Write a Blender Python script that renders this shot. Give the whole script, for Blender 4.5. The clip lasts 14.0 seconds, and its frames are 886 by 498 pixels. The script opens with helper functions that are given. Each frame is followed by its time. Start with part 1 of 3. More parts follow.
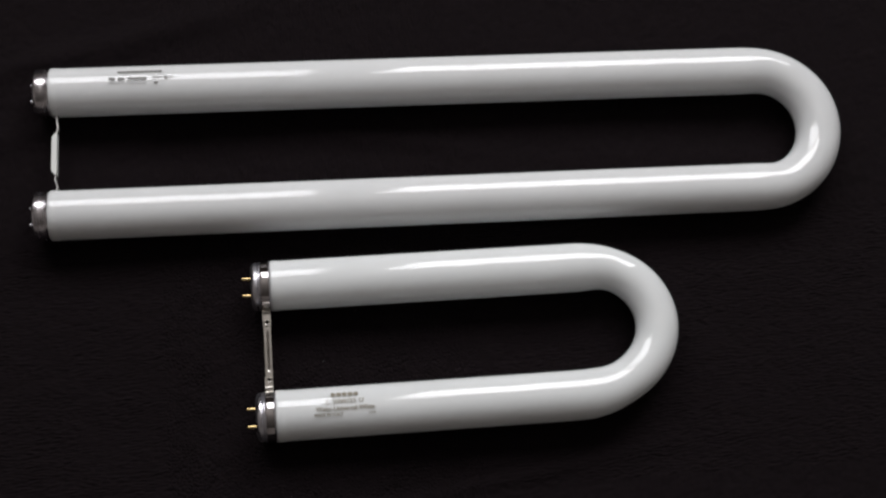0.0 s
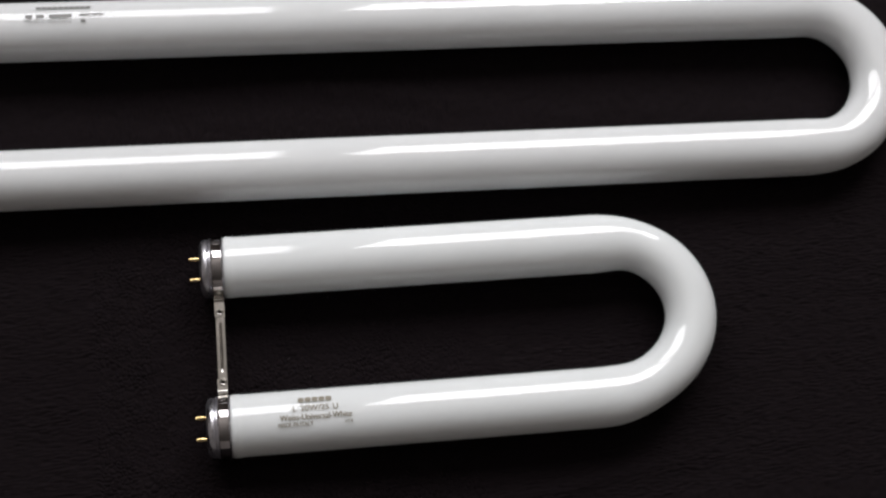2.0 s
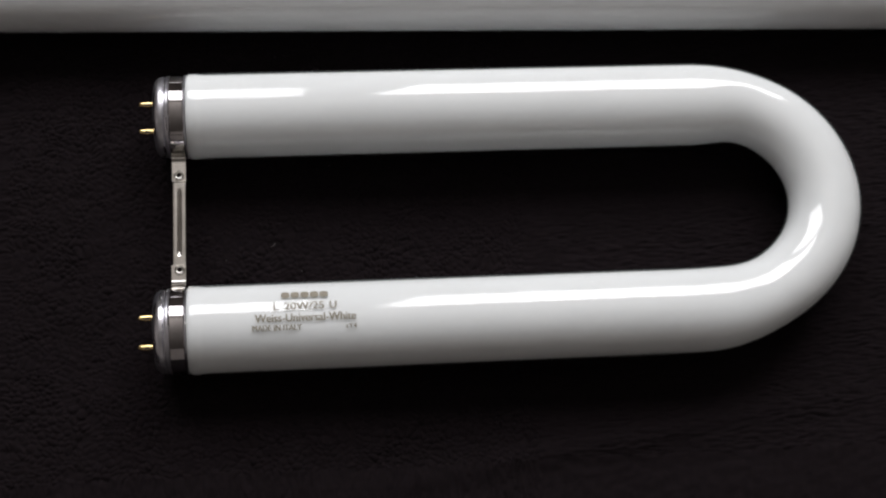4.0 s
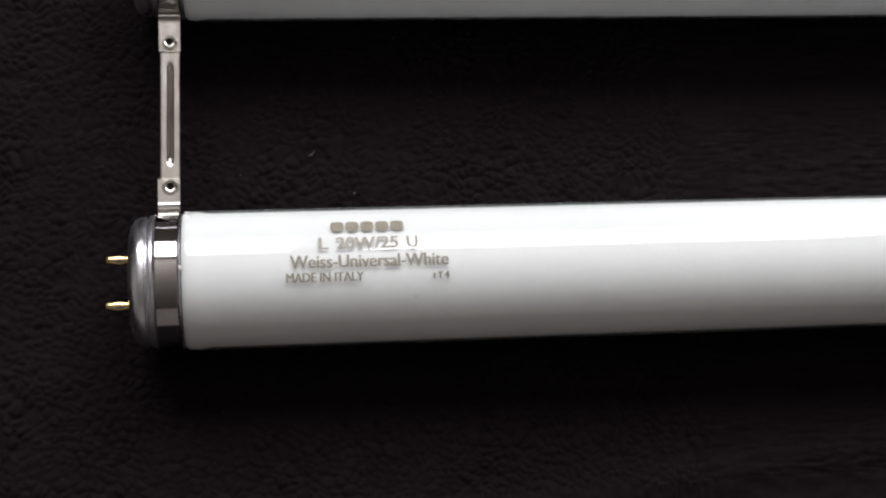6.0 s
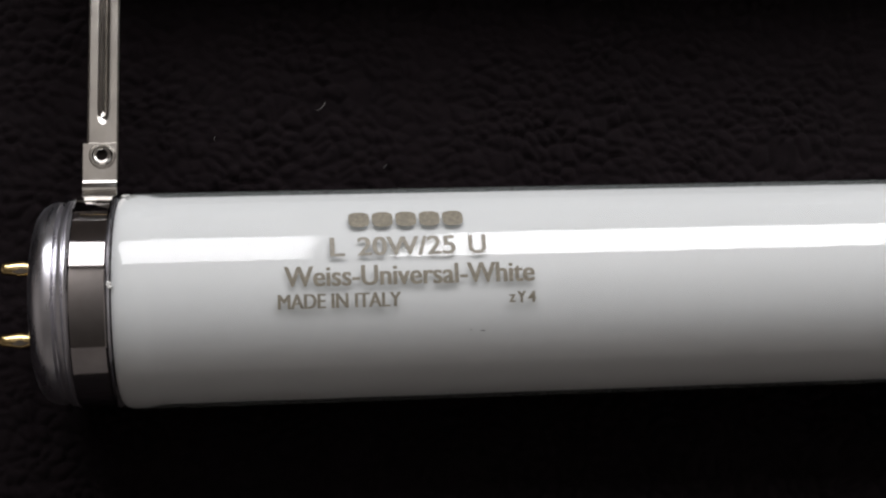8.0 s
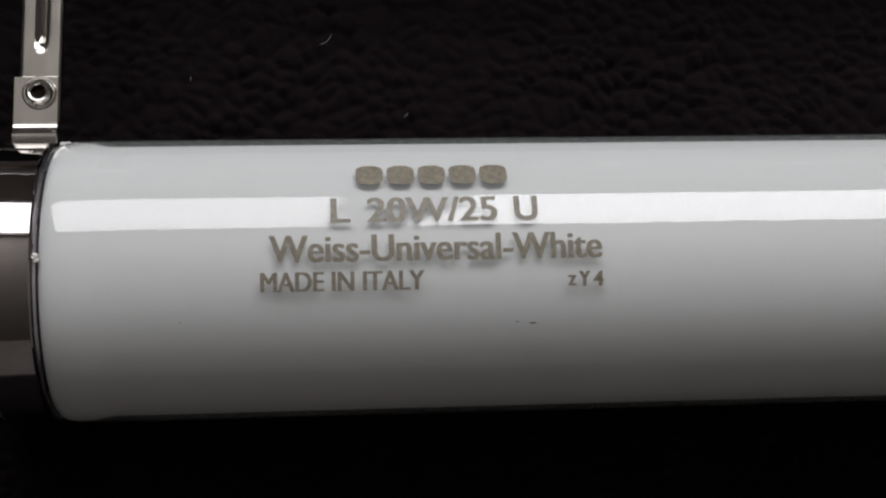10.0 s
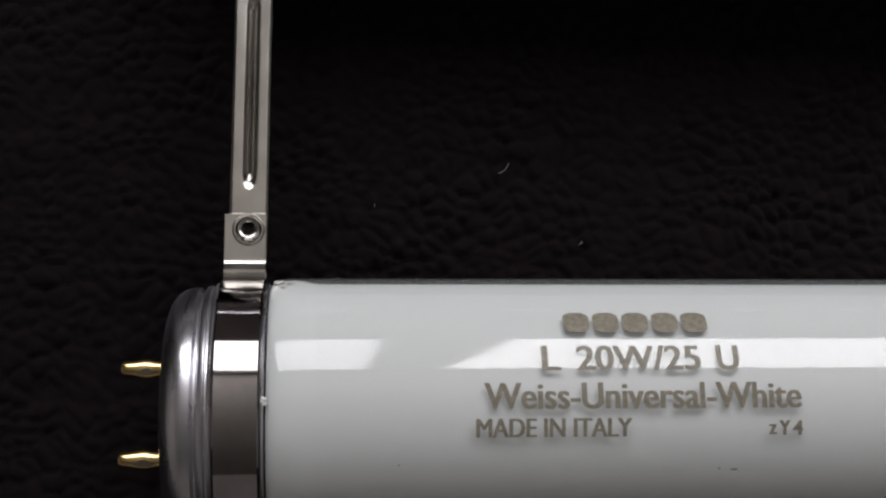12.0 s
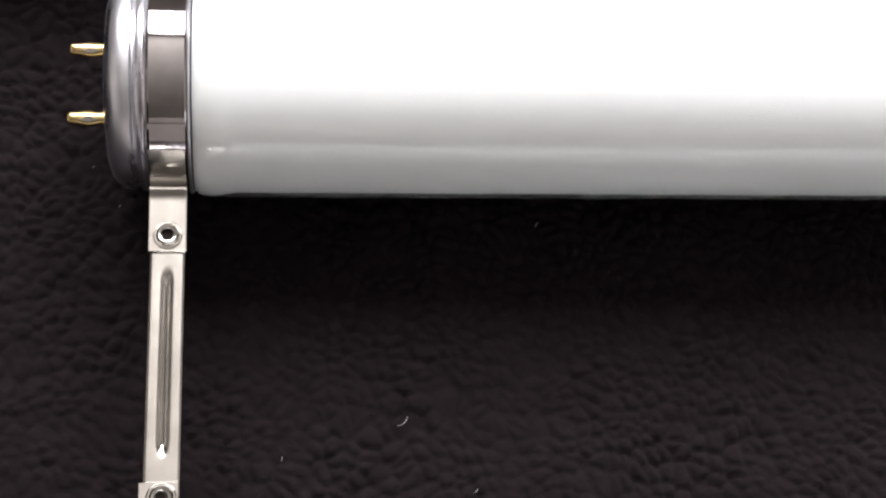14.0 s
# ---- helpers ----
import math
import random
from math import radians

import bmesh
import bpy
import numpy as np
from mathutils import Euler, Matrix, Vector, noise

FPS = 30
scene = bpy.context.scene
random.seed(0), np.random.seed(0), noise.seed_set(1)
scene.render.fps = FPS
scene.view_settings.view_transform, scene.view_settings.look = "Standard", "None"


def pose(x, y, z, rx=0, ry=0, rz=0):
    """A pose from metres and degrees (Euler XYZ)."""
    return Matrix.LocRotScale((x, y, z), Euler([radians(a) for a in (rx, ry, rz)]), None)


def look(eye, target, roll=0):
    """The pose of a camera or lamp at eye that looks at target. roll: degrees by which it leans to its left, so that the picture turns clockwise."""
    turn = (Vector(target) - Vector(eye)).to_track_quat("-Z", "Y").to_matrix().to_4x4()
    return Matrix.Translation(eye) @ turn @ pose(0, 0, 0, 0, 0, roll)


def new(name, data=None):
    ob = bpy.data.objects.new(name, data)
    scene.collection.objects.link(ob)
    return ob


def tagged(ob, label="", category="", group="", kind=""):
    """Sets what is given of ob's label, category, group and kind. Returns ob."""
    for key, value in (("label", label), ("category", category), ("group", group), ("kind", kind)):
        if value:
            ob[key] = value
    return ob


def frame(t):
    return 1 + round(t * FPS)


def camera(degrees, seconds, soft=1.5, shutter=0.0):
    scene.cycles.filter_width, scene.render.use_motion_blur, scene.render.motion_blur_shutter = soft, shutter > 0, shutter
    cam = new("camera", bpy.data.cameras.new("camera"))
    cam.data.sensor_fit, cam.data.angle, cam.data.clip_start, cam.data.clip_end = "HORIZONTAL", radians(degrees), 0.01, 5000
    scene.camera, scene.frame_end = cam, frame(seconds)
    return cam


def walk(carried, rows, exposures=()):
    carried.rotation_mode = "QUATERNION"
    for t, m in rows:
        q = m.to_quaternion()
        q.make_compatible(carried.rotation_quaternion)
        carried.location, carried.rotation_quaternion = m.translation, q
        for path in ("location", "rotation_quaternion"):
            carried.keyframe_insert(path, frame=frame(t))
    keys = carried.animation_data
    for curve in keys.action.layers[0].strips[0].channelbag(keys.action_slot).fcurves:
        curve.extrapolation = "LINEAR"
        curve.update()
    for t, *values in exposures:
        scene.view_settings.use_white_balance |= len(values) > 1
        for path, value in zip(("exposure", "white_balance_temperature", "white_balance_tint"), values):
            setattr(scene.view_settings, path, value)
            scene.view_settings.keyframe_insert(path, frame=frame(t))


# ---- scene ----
cam = camera(35.25, 14.0, soft=2.2)
walk(cam, [
    (0.0, pose(0.0214, -0.1522, 1.0199, 15.42, -4.88, -4.81)),
    (0.5, pose(0.0332, -0.1537, 1.0027, 15.61, -3.98, -5.19)),
    (1.0, pose(0.0295, -0.1323, 0.9488, 14.81, -5.27, -5.83)),
    (1.5, pose(0.0289, -0.1269, 0.8906, 15.15, -5.71, -5.82)),
    (2.0, pose(0.0267, -0.1128, 0.8450, 14.91, -6.04, -5.37)),
    (2.5, pose(0.0375, -0.1218, 0.8385, 14.88, -5.38, -5.66)),
    (3.0, pose(0.0369, -0.1397, 0.7505, 15.17, -5.67, -4.91)),
    (3.2, pose(0.0417, -0.1416, 0.7182, 15.36, -5.55, -4.50)),
    (5.3, pose(0.0461, -0.0914, 0.4527, 15.25, -5.32, -3.19)),
    (5.5, pose(0.0414, -0.0923, 0.4346, 15.14, -5.42, -3.37)),
    (6.0, pose(0.0214, -0.0836, 0.3952, 13.83, -6.74, -3.24)),
    (6.5, pose(0.0240, -0.0747, 0.3685, 12.44, -5.63, -2.81)),
    (7.0, pose(0.0228, -0.0685, 0.3392, 12.86, -6.03, -2.65)),
    (7.2, pose(0.0236, -0.0630, 0.3240, 12.78, -6.14, -2.77)),
    (9.3, pose(0.0358, -0.0349, 0.2106, 12.19, -5.20, -2.02)),
    (9.5, pose(0.0366, -0.0355, 0.2095, 12.30, -5.06, -1.87)),
    (10.0, pose(0.0333, -0.0370, 0.2080, 12.29, -5.06, -2.06)),
    (10.5, pose(0.0229, -0.0356, 0.2081, 12.03, -5.08, -1.74)),
    (11.0, pose(0.0145, -0.0344, 0.2079, 11.89, -4.69, -0.98)),
    (11.5, pose(0.0114, -0.0317, 0.2095, 12.01, -4.52, -0.79)),
    (12.0, pose(0.0083, -0.0223, 0.2167, 13.16, -4.48, -0.86)),
    (12.5, pose(0.0082, -0.0109, 0.2239, 13.62, -4.68, -0.96)),
    (13.0, pose(0.0043, -0.0058, 0.2284, 15.80, -6.22, -0.97)),
    (13.5, pose(0.0078, -0.0062, 0.2333, 17.80, -6.91, -1.82)),
    (14.0, pose(0.0100, -0.0082, 0.2375, 19.11, -7.39, -2.59)),
], exposures=[(0.0, 0.6), (1.2, 0.87), (3.2, 0.72), (5.5, 1.24), (7.2, 0.96), (9.5, 0.33), (12.0, 0.32), (13.0, 1.18), (14.0, 2.32)])

# ---------------------------------------------------------------- light
WIN_Y = 1.30
world = bpy.data.worlds.new("sky")
scene.world = world
world.use_nodes = True
wn = world.node_tree.nodes
sky = wn.new("ShaderNodeTexSky")
sky.sky_type = "NISHITA"
sky.sun_disc = False
sky.sun_elevation = radians(35)
sky.sun_rotation = radians(200)
world.node_tree.links.new(sky.outputs["Color"], wn["Background"].inputs["Color"])
wn["Background"].inputs["Strength"].default_value = 0.08


def window_light(x0, x1, z0, z1, watts):
    """Daylight that enters through one window opening."""
    lamp = bpy.data.lights.new("window_daylight", "AREA")
    lamp.shape, lamp.size, lamp.size_y = "RECTANGLE", x1 - x0, z1 - z0
    lamp.energy, lamp.color = watts, (1.0, 0.985, 1.0)
    ob = new("window_daylight", lamp)
    ob.matrix_world = look(((x0 + x1) / 2, WIN_Y + 0.05, (z0 + z1) / 2), ((x0 + x1) / 2, 0, (z0 + z1) / 2))
    return ob


WINDOWS = ((-1.02, 0.10, 0.88, 2.40), (0.21, 1.34, 0.88, 2.40))
# the western lamp is set weaker, which dims its reflection on the tubes
for (wx0, wx1, wz0, wz1), watts in zip(WINDOWS, (19, 25)):
    window_light(wx0 + 0.03, wx1 - 0.03, wz0 + 0.03, wz1 - 0.03, watts * (wx1 - wx0))


# ---------------------------------------------------------------- materials
def material(name, colour, rough=0.5, metal=0.0):
    mat = bpy.data.materials.new(name)
    mat.use_nodes = True
    b = mat.node_tree.nodes["Principled BSDF"]
    b.inputs["Base Color"].default_value = (*colour, 1)
    b.inputs["Roughness"].default_value = rough
    b.inputs["Metallic"].default_value = metal
    return mat, mat.node_tree, b


def noise_tex(tree, scale, detail=3.0, rough=0.55, stretch=(1, 1, 1)):
    co = tree.nodes.new("ShaderNodeTexCoord")
    mp = tree.nodes.new("ShaderNodeMapping")
    mp.inputs["Scale"].default_value = stretch
    n = tree.nodes.new("ShaderNodeTexNoise")
    n.inputs["Scale"].default_value = scale
    n.inputs["Detail"].default_value = detail
    n.inputs["Roughness"].default_value = rough
    tree.links.new(co.outputs["Object"], mp.inputs["Vector"])
    tree.links.new(mp.outputs["Vector"], n.inputs["Vector"])
    return n


def ramp(tree, source, stops):
    r = tree.nodes.new("ShaderNodeValToRGB")
    el = r.color_ramp.elements
    while len(el) < len(stops):
        el.new(0.5)
    for e, (at, c) in zip(el, stops):
        e.position = at
        e.color = (*c, 1) if len(c) == 3 else c
    tree.links.new(source, r.inputs["Fac"])
    return r


def bump(tree, b, source, strength, distance, slot="Normal"):
    n = tree.nodes.new("ShaderNodeBump")
    n.inputs["Strength"].default_value = strength
    n.inputs["Distance"].default_value = distance
    tree.links.new(source, n.inputs["Height"])
    tree.links.new(n.outputs["Normal"], b.inputs[slot])
    return n


def grey(v):
    return (v, v, v)


def phosphor_material(name, colour):
    """White phosphor powder on the inside of the tube."""
    mat, tree, b = material(name, colour, 0.7)
    b.inputs["Specular IOR Level"].default_value = 0.0
    n = noise_tex(tree, 35, 4, 0.6, (0.35, 1, 1))
    c = ramp(tree, n.outputs["Fac"], [(0.25, tuple(v * 0.95 for v in colour)), (0.75, tuple(min(v * 1.03, 0.9) for v in colour))])
    tree.links.new(c.outputs["Color"], b.inputs["Base Color"])
    return mat


def clear_glass_material():
    """Thin drawn glass: clear, with a sharp sheen; its grey-green diffuse part imitates light guided inside it."""
    mat = bpy.data.materials.new("clear_tube_glass")
    mat.use_nodes = True
    tree = mat.node_tree
    tree.nodes.remove(tree.nodes["Principled BSDF"])
    clear = tree.nodes.new("ShaderNodeBsdfTransparent")
    # pale grey-green diffuse stands in for light carried along the glass wall
    body = tree.nodes.new("ShaderNodeBsdfDiffuse")
    body.inputs["Color"].default_value = (0.58, 0.63, 0.615, 1)
    gloss = tree.nodes.new("ShaderNodeBsdfGlossy")
    facing = tree.nodes.new("ShaderNodeLayerWeight")
    facing.inputs["Blend"].default_value = 0.5
    power = tree.nodes.new("ShaderNodeMath")
    power.operation = "POWER"
    power.inputs[1].default_value = 5.0
    fresnel = tree.nodes.new("ShaderNodeMath")
    fresnel.operation = "MULTIPLY_ADD"
    fresnel.inputs[1].default_value = 0.9
    fresnel.inputs[2].default_value = 0.066
    tree.links.new(facing.outputs["Facing"], power.inputs[0])
    tree.links.new(power.outputs[0], fresnel.inputs[0])
    inner = tree.nodes.new("ShaderNodeMixShader")
    inner.inputs["Fac"].default_value = 0.16
    outer = tree.nodes.new("ShaderNodeMixShader")
    tree.links.new(clear.outputs[0], inner.inputs[1])
    tree.links.new(body.outputs[0], inner.inputs[2])
    tree.links.new(fresnel.outputs[0], outer.inputs["Fac"])
    tree.links.new(inner.outputs[0], outer.inputs[1])
    tree.links.new(gloss.outputs[0], outer.inputs[2])
    tree.links.new(outer.outputs[0], tree.nodes["Material Output"].inputs["Surface"])
    dust = noise_tex(tree, 900, 2, 0.5)
    r = ramp(tree, dust.outputs["Fac"], [(0.35, grey(0.035)), (0.8, grey(0.085))])
    tree.links.new(r.outputs["Color"], gloss.inputs["Roughness"])
    wave = noise_tex(tree, 60, 2, 0.5, (0.15, 1, 1))
    bump(tree, gloss, wave.outputs["Fac"], 0.12, 0.0006)
    return mat


def metal_material(name, colour, rough, streak=(1, 1, 1), scale=260, relief=0.06, dirt=0.25):
    mat, tree, b = material(name, colour, rough, 1.0)
    n = noise_tex(tree, scale, 4, 0.6, streak)
    r = ramp(tree, n.outputs["Fac"], [(0.3, grey(rough * 0.7)), (0.75, grey(min(1, rough * 1.6)))])
    tree.links.new(r.outputs["Color"], b.inputs["Roughness"])
    m = noise_tex(tree, 120, 3, 0.6)
    c = ramp(tree, m.outputs["Fac"], [(0.3, tuple(v * (1 - dirt) for v in colour)), (0.65, colour)])
    tree.links.new(c.outputs["Color"], b.inputs["Base Color"])
    bump(tree, b, n.outputs["Fac"], relief, 0.0003)
    return mat


TUBE_GLASS = clear_glass_material()
PHOSPHOR_COOL = phosphor_material("cool_white_phosphor", (0.730, 0.735, 0.738))
PHOSPHOR_GREY = phosphor_material("greyish_white_phosphor", (0.700, 0.697, 0.703))
ALUMINIUM = metal_material("aluminium_cap", (0.72, 0.71, 0.75), 0.30, (1, 0.15, 0.15), 300)
ALUMINIUM_DULL = metal_material("dull_aluminium_cap", (0.66, 0.63, 0.65), 0.22, (1, 0.15, 0.15), 300)
CHROME = metal_material("bright_steel_band", (0.42, 0.395, 0.395), 0.055, (1, 0.2, 0.2), 200, 0.05)
NICKEL = metal_material("nickel_strip", (0.47, 0.45, 0.42), 0.15, (1, 0.15, 1), 260, 0.10)
RIVET = metal_material("nickel_rivet", (0.52, 0.50, 0.47), 0.15, (1, 1, 1), 260, 0.05)
BRASS = metal_material("brass_pin", (0.78, 0.58, 0.27), 0.20, (0.3, 1, 1), 500, 0.08)
# near-black brown that stands in for the shade inside the pins' crimped hollow
CRIMP_SHADE, _, _ = material("crimp_hollow_shade", (0.035, 0.022, 0.009), 0.6)
# near-black colour that paints the shade inside the rivets' bores
BORE_SHADE, _, bore_shade_b = material("bore_shade", (0.010, 0.008, 0.007), 0.9)
bore_shade_b.inputs["Specular IOR Level"].default_value = 0.05
RING, ring_tree, ring_b = material("dark_cement_ring", (0.025, 0.022, 0.022), 0.6)
ring_b.inputs["Specular IOR Level"].default_value = 0.1
ring_n = noise_tex(ring_tree, 700, 3)
bump(ring_tree, ring_b, ring_n.outputs["Fac"], 0.4, 0.0004)
CEMENT, cem_tree, cem_b = material("pale_cement", (0.62, 0.61, 0.58), 0.15)
bump(cem_tree, cem_b, noise_tex(cem_tree, 900, 3).outputs["Fac"], 0.4, 0.0003)
DARK_WIRE = metal_material("grey_wire", (0.34, 0.33, 0.32), 0.4)
WHITE_STRIP, ws_tree, ws_b = material("white_plastic_strip", (0.56, 0.57, 0.55), 0.5)
ws_n = noise_tex(ws_tree, 300, 3)
bump(ws_tree, ws_b, ws_n.outputs["Fac"], 0.15, 0.0003)


def print_material(name, colour):
    """Metallic-looking stamp print, a little worn."""
    mat, tree, b = material(name, colour, 0.42)
    b.inputs["Specular IOR Level"].default_value = 0.35
    n = noise_tex(tree, 1500, 3, 0.7)
    c = ramp(tree, n.outputs["Fac"], [(0.3, tuple(v * 0.75 for v in colour)), (0.72, tuple(v * 1.35 for v in colour))])
    tree.links.new(c.outputs["Color"], b.inputs["Base Color"])
    return mat


PRINT_OLIVE = print_material("olive_print", (0.205, 0.185, 0.145))
PRINT_GREY = print_material("grey_print", (0.17, 0.167, 0.16))

CLOTH, cloth_tree, cloth_b = material("black_cloth", (0.014, 0.0115, 0.0125), 0.92)
cloth_b.inputs["Specular IOR Level"].default_value = 0.06
cloth_b.inputs["Sheen Weight"].default_value = 0.02
cloth_b.inputs["Sheen Roughness"].default_value = 0.5
cl_n = noise_tex(cloth_tree, 420, 5, 0.65, (0.8, 1, 1))
cl_c = ramp(cloth_tree, cl_n.outputs["Fac"], [(0.3, (0.0038, 0.0025, 0.0030)), (0.7, (0.0078, 0.0053, 0.0062))])
cloth_tree.links.new(cl_c.outputs["Color"], cloth_b.inputs["Base Color"])
cl_f = noise_tex(cloth_tree, 1600, 3, 0.6)
bump(cloth_tree, cloth_b, cl_f.outputs["Fac"], 0.35, 0.0006)
LINT, _, _ = material("grey_lint", (0.20, 0.195, 0.19), 0.9)


def plaster(name, colour):
    mat, tree, b = material(name, colour, 0.8)
    n = noise_tex(tree, 2.5, 4, 0.6)
    c = ramp(tree, n.outputs["Fac"], [(0.3, tuple(v * 0.93 for v in colour)), (0.7, colour)])
    tree.links.new(c.outputs["Color"], b.inputs["Base Color"])
    g = noise_tex(tree, 140, 3)
    bump(tree, b, g.outputs["Fac"], 0.2, 0.002)
    return mat


WALL = plaster("wall_plaster", (0.50, 0.465, 0.44))
CEILING = plaster("ceiling_plaster", (0.34, 0.32, 0.30))
FLOOR = plaster("floor_covering", (0.14, 0.12, 0.11))
FRAME, fr_tree, fr_b = material("white_window_paint", (0.75, 0.75, 0.73), 0.4)
fr_n = noise_tex(fr_tree, 30, 3)
bump(fr_tree, fr_b, fr_n.outputs["Fac"], 0.08, 0.001)
GLASS, gl_tree, gl_b = material("window_glass", (1, 1, 1), 0.0)
gl_b.inputs["Transmission Weight"].default_value = 1.0
gl_b.inputs["IOR"].default_value = 1.45


# ---------------------------------------------------------------- mesh helpers
def part(name, bm, mat, parent=None, label="", smooth=None):
    """Link a bmesh as one mesh object under its thing."""
    me = bpy.data.meshes.new(name)
    bmesh.ops.recalc_face_normals(bm, faces=bm.faces[:])
    if smooth is not None:
        for f in bm.faces:
            f.smooth = True
        for e in bm.edges:
            if len(e.link_faces) == 2 and e.calc_face_angle(0) > radians(smooth):
                e.smooth = False
    bm.to_mesh(me)
    bm.free()
    me.materials.append(mat)
    ob = new(name, me)
    ob.parent = parent
    return tagged(ob, label)


def box_into(bm, x0, x1, y0, y1, z0, z1, bevel=0.0):
    made = bmesh.ops.create_cube(bm, size=1)["verts"]
    for v in made:
        v.co = Vector((x0 + (v.co.x + 0.5) * (x1 - x0), y0 + (v.co.y + 0.5) * (y1 - y0), z0 + (v.co.z + 0.5) * (z1 - z0)))
    if bevel:
        edges = list({e for v in made for e in v.link_edges})
        bmesh.ops.bevel(bm, geom=edges, offset=bevel, segments=2, affect="EDGES", profile=0.5)
    return made


def rings_into(bm, rings, closed_ring=True, cap_start=True, cap_end=True):
    """Skin a row of rings of points."""
    rows = [[bm.verts.new(p) for p in ring] for ring in rings]
    n = len(rows[0])
    for a, b in zip(rows, rows[1:]):
        for i in range(n if closed_ring else n - 1):
            j = (i + 1) % n
            bm.faces.new((a[i], a[j], b[j], b[i]))
    if cap_start:
        bm.faces.new(rows[0][::-1])
    if cap_end:
        bm.faces.new(rows[-1])
    return rows


def lathe(profile, segments=64, centre=(0, 0, 0), axis="x", turn=0.0):
    """A bmesh turned round an axis: profile of (along, radius)."""
    bm = bmesh.new()
    rings = []
    for a, r in profile:
        ring = []
        for i in range(segments):
            t = 2 * math.pi * i / segments + turn
            c, s = r * math.cos(t), r * math.sin(t)
            p = (a, c, s) if axis == "x" else (c, s, a)
            ring.append(Vector(p) + Vector(centre))
        rings.append(ring)
    rings_into(bm, rings)
    return bm


R = 0.019


# ---------------------------------------------------------------- large structure
def wall_with_openings(name, x0, x1, y0, y1, z0, z1, holes):
    """A wall along x, with thickness and real openings."""
    bm = bmesh.new()
    xs = x0
    for hx0, hx1, hz0, hz1 in holes:
        box_into(bm, xs, hx0, y0, y1, z0, z1)
        box_into(bm, hx0, hx1, y0, y1, z0, hz0)
        box_into(bm, hx0, hx1, y0, y1, hz1, z1)
        xs = hx1
    box_into(bm, xs, x1, y0, y1, z0, z1)
    ob = part(name, bm, WALL)
    return tagged(ob, "plain pale plaster wall with two windows", "wall", kind="structure")


def plain_box(name, mat, label, category, *dims):
    bm = bmesh.new()
    box_into(bm, *dims)
    return tagged(part(name, bm, mat), label, category, kind="structure")


SOUTH, SIDE = -4.2, 2.7
wall_with_openings("wall_north", -SIDE, SIDE, WIN_Y, WIN_Y + 0.16, -0.012, 2.6, WINDOWS)
plain_box("wall_south", WALL, "plain pale plaster wall", "wall", -SIDE, SIDE, SOUTH - 0.16, SOUTH, -0.012, 2.6)
plain_box("wall_west", WALL, "plain pale plaster wall", "wall", -SIDE - 0.16, -SIDE, SOUTH - 0.16, WIN_Y + 0.16, -0.012, 2.6)
plain_box("wall_east", WALL, "plain pale plaster wall", "wall", SIDE, SIDE + 0.16, SOUTH - 0.16, WIN_Y + 0.16, -0.012, 2.6)
plain_box("ceiling", CEILING, "plain pale plaster ceiling", "ceiling", -SIDE - 0.16, SIDE + 0.16, SOUTH - 0.16, WIN_Y + 0.16, 2.6, 2.72)
plain_box("floor", FLOOR, "plain dark floor under the cloth", "floor", -SIDE - 0.16, SIDE + 0.16, SOUTH - 0.16, WIN_Y + 0.16, -0.13, -0.012)


def window(name, x0, x1, z0, z1):
    root = tagged(new(name), "white painted window letting in daylight", "window", kind="structure")
    root.location = ((x0 + x1) / 2, WIN_Y + 0.1, z0)
    hx, h, w = (x1 - x0) / 2, z1 - z0, 0.03
    for nm, d in (("window_frame", (-hx, -hx + w, 0, h)), ("window_frame", (hx - w, hx, 0, h)), ("window_frame", (-hx + w, hx - w, 0, w)), ("window_frame", (-hx + w, hx - w, h - w, h))):
        bm = bmesh.new()
        box_into(bm, d[0], d[1], -0.03, 0.03, d[2], d[3], 0.004)
        part(nm, bm, FRAME, root)
    bm = bmesh.new()
    box_into(bm, -hx + w, hx - w, 0.0, 0.006, w, h - w)
    pane = part("pane", bm, GLASS, root)
    pane.visible_shadow = False
    return root


for k, (wx0, wx1, wz0, wz1) in enumerate(WINDOWS):
    window("window_%d" % (k + 1), wx0, wx1, wz0, wz1)


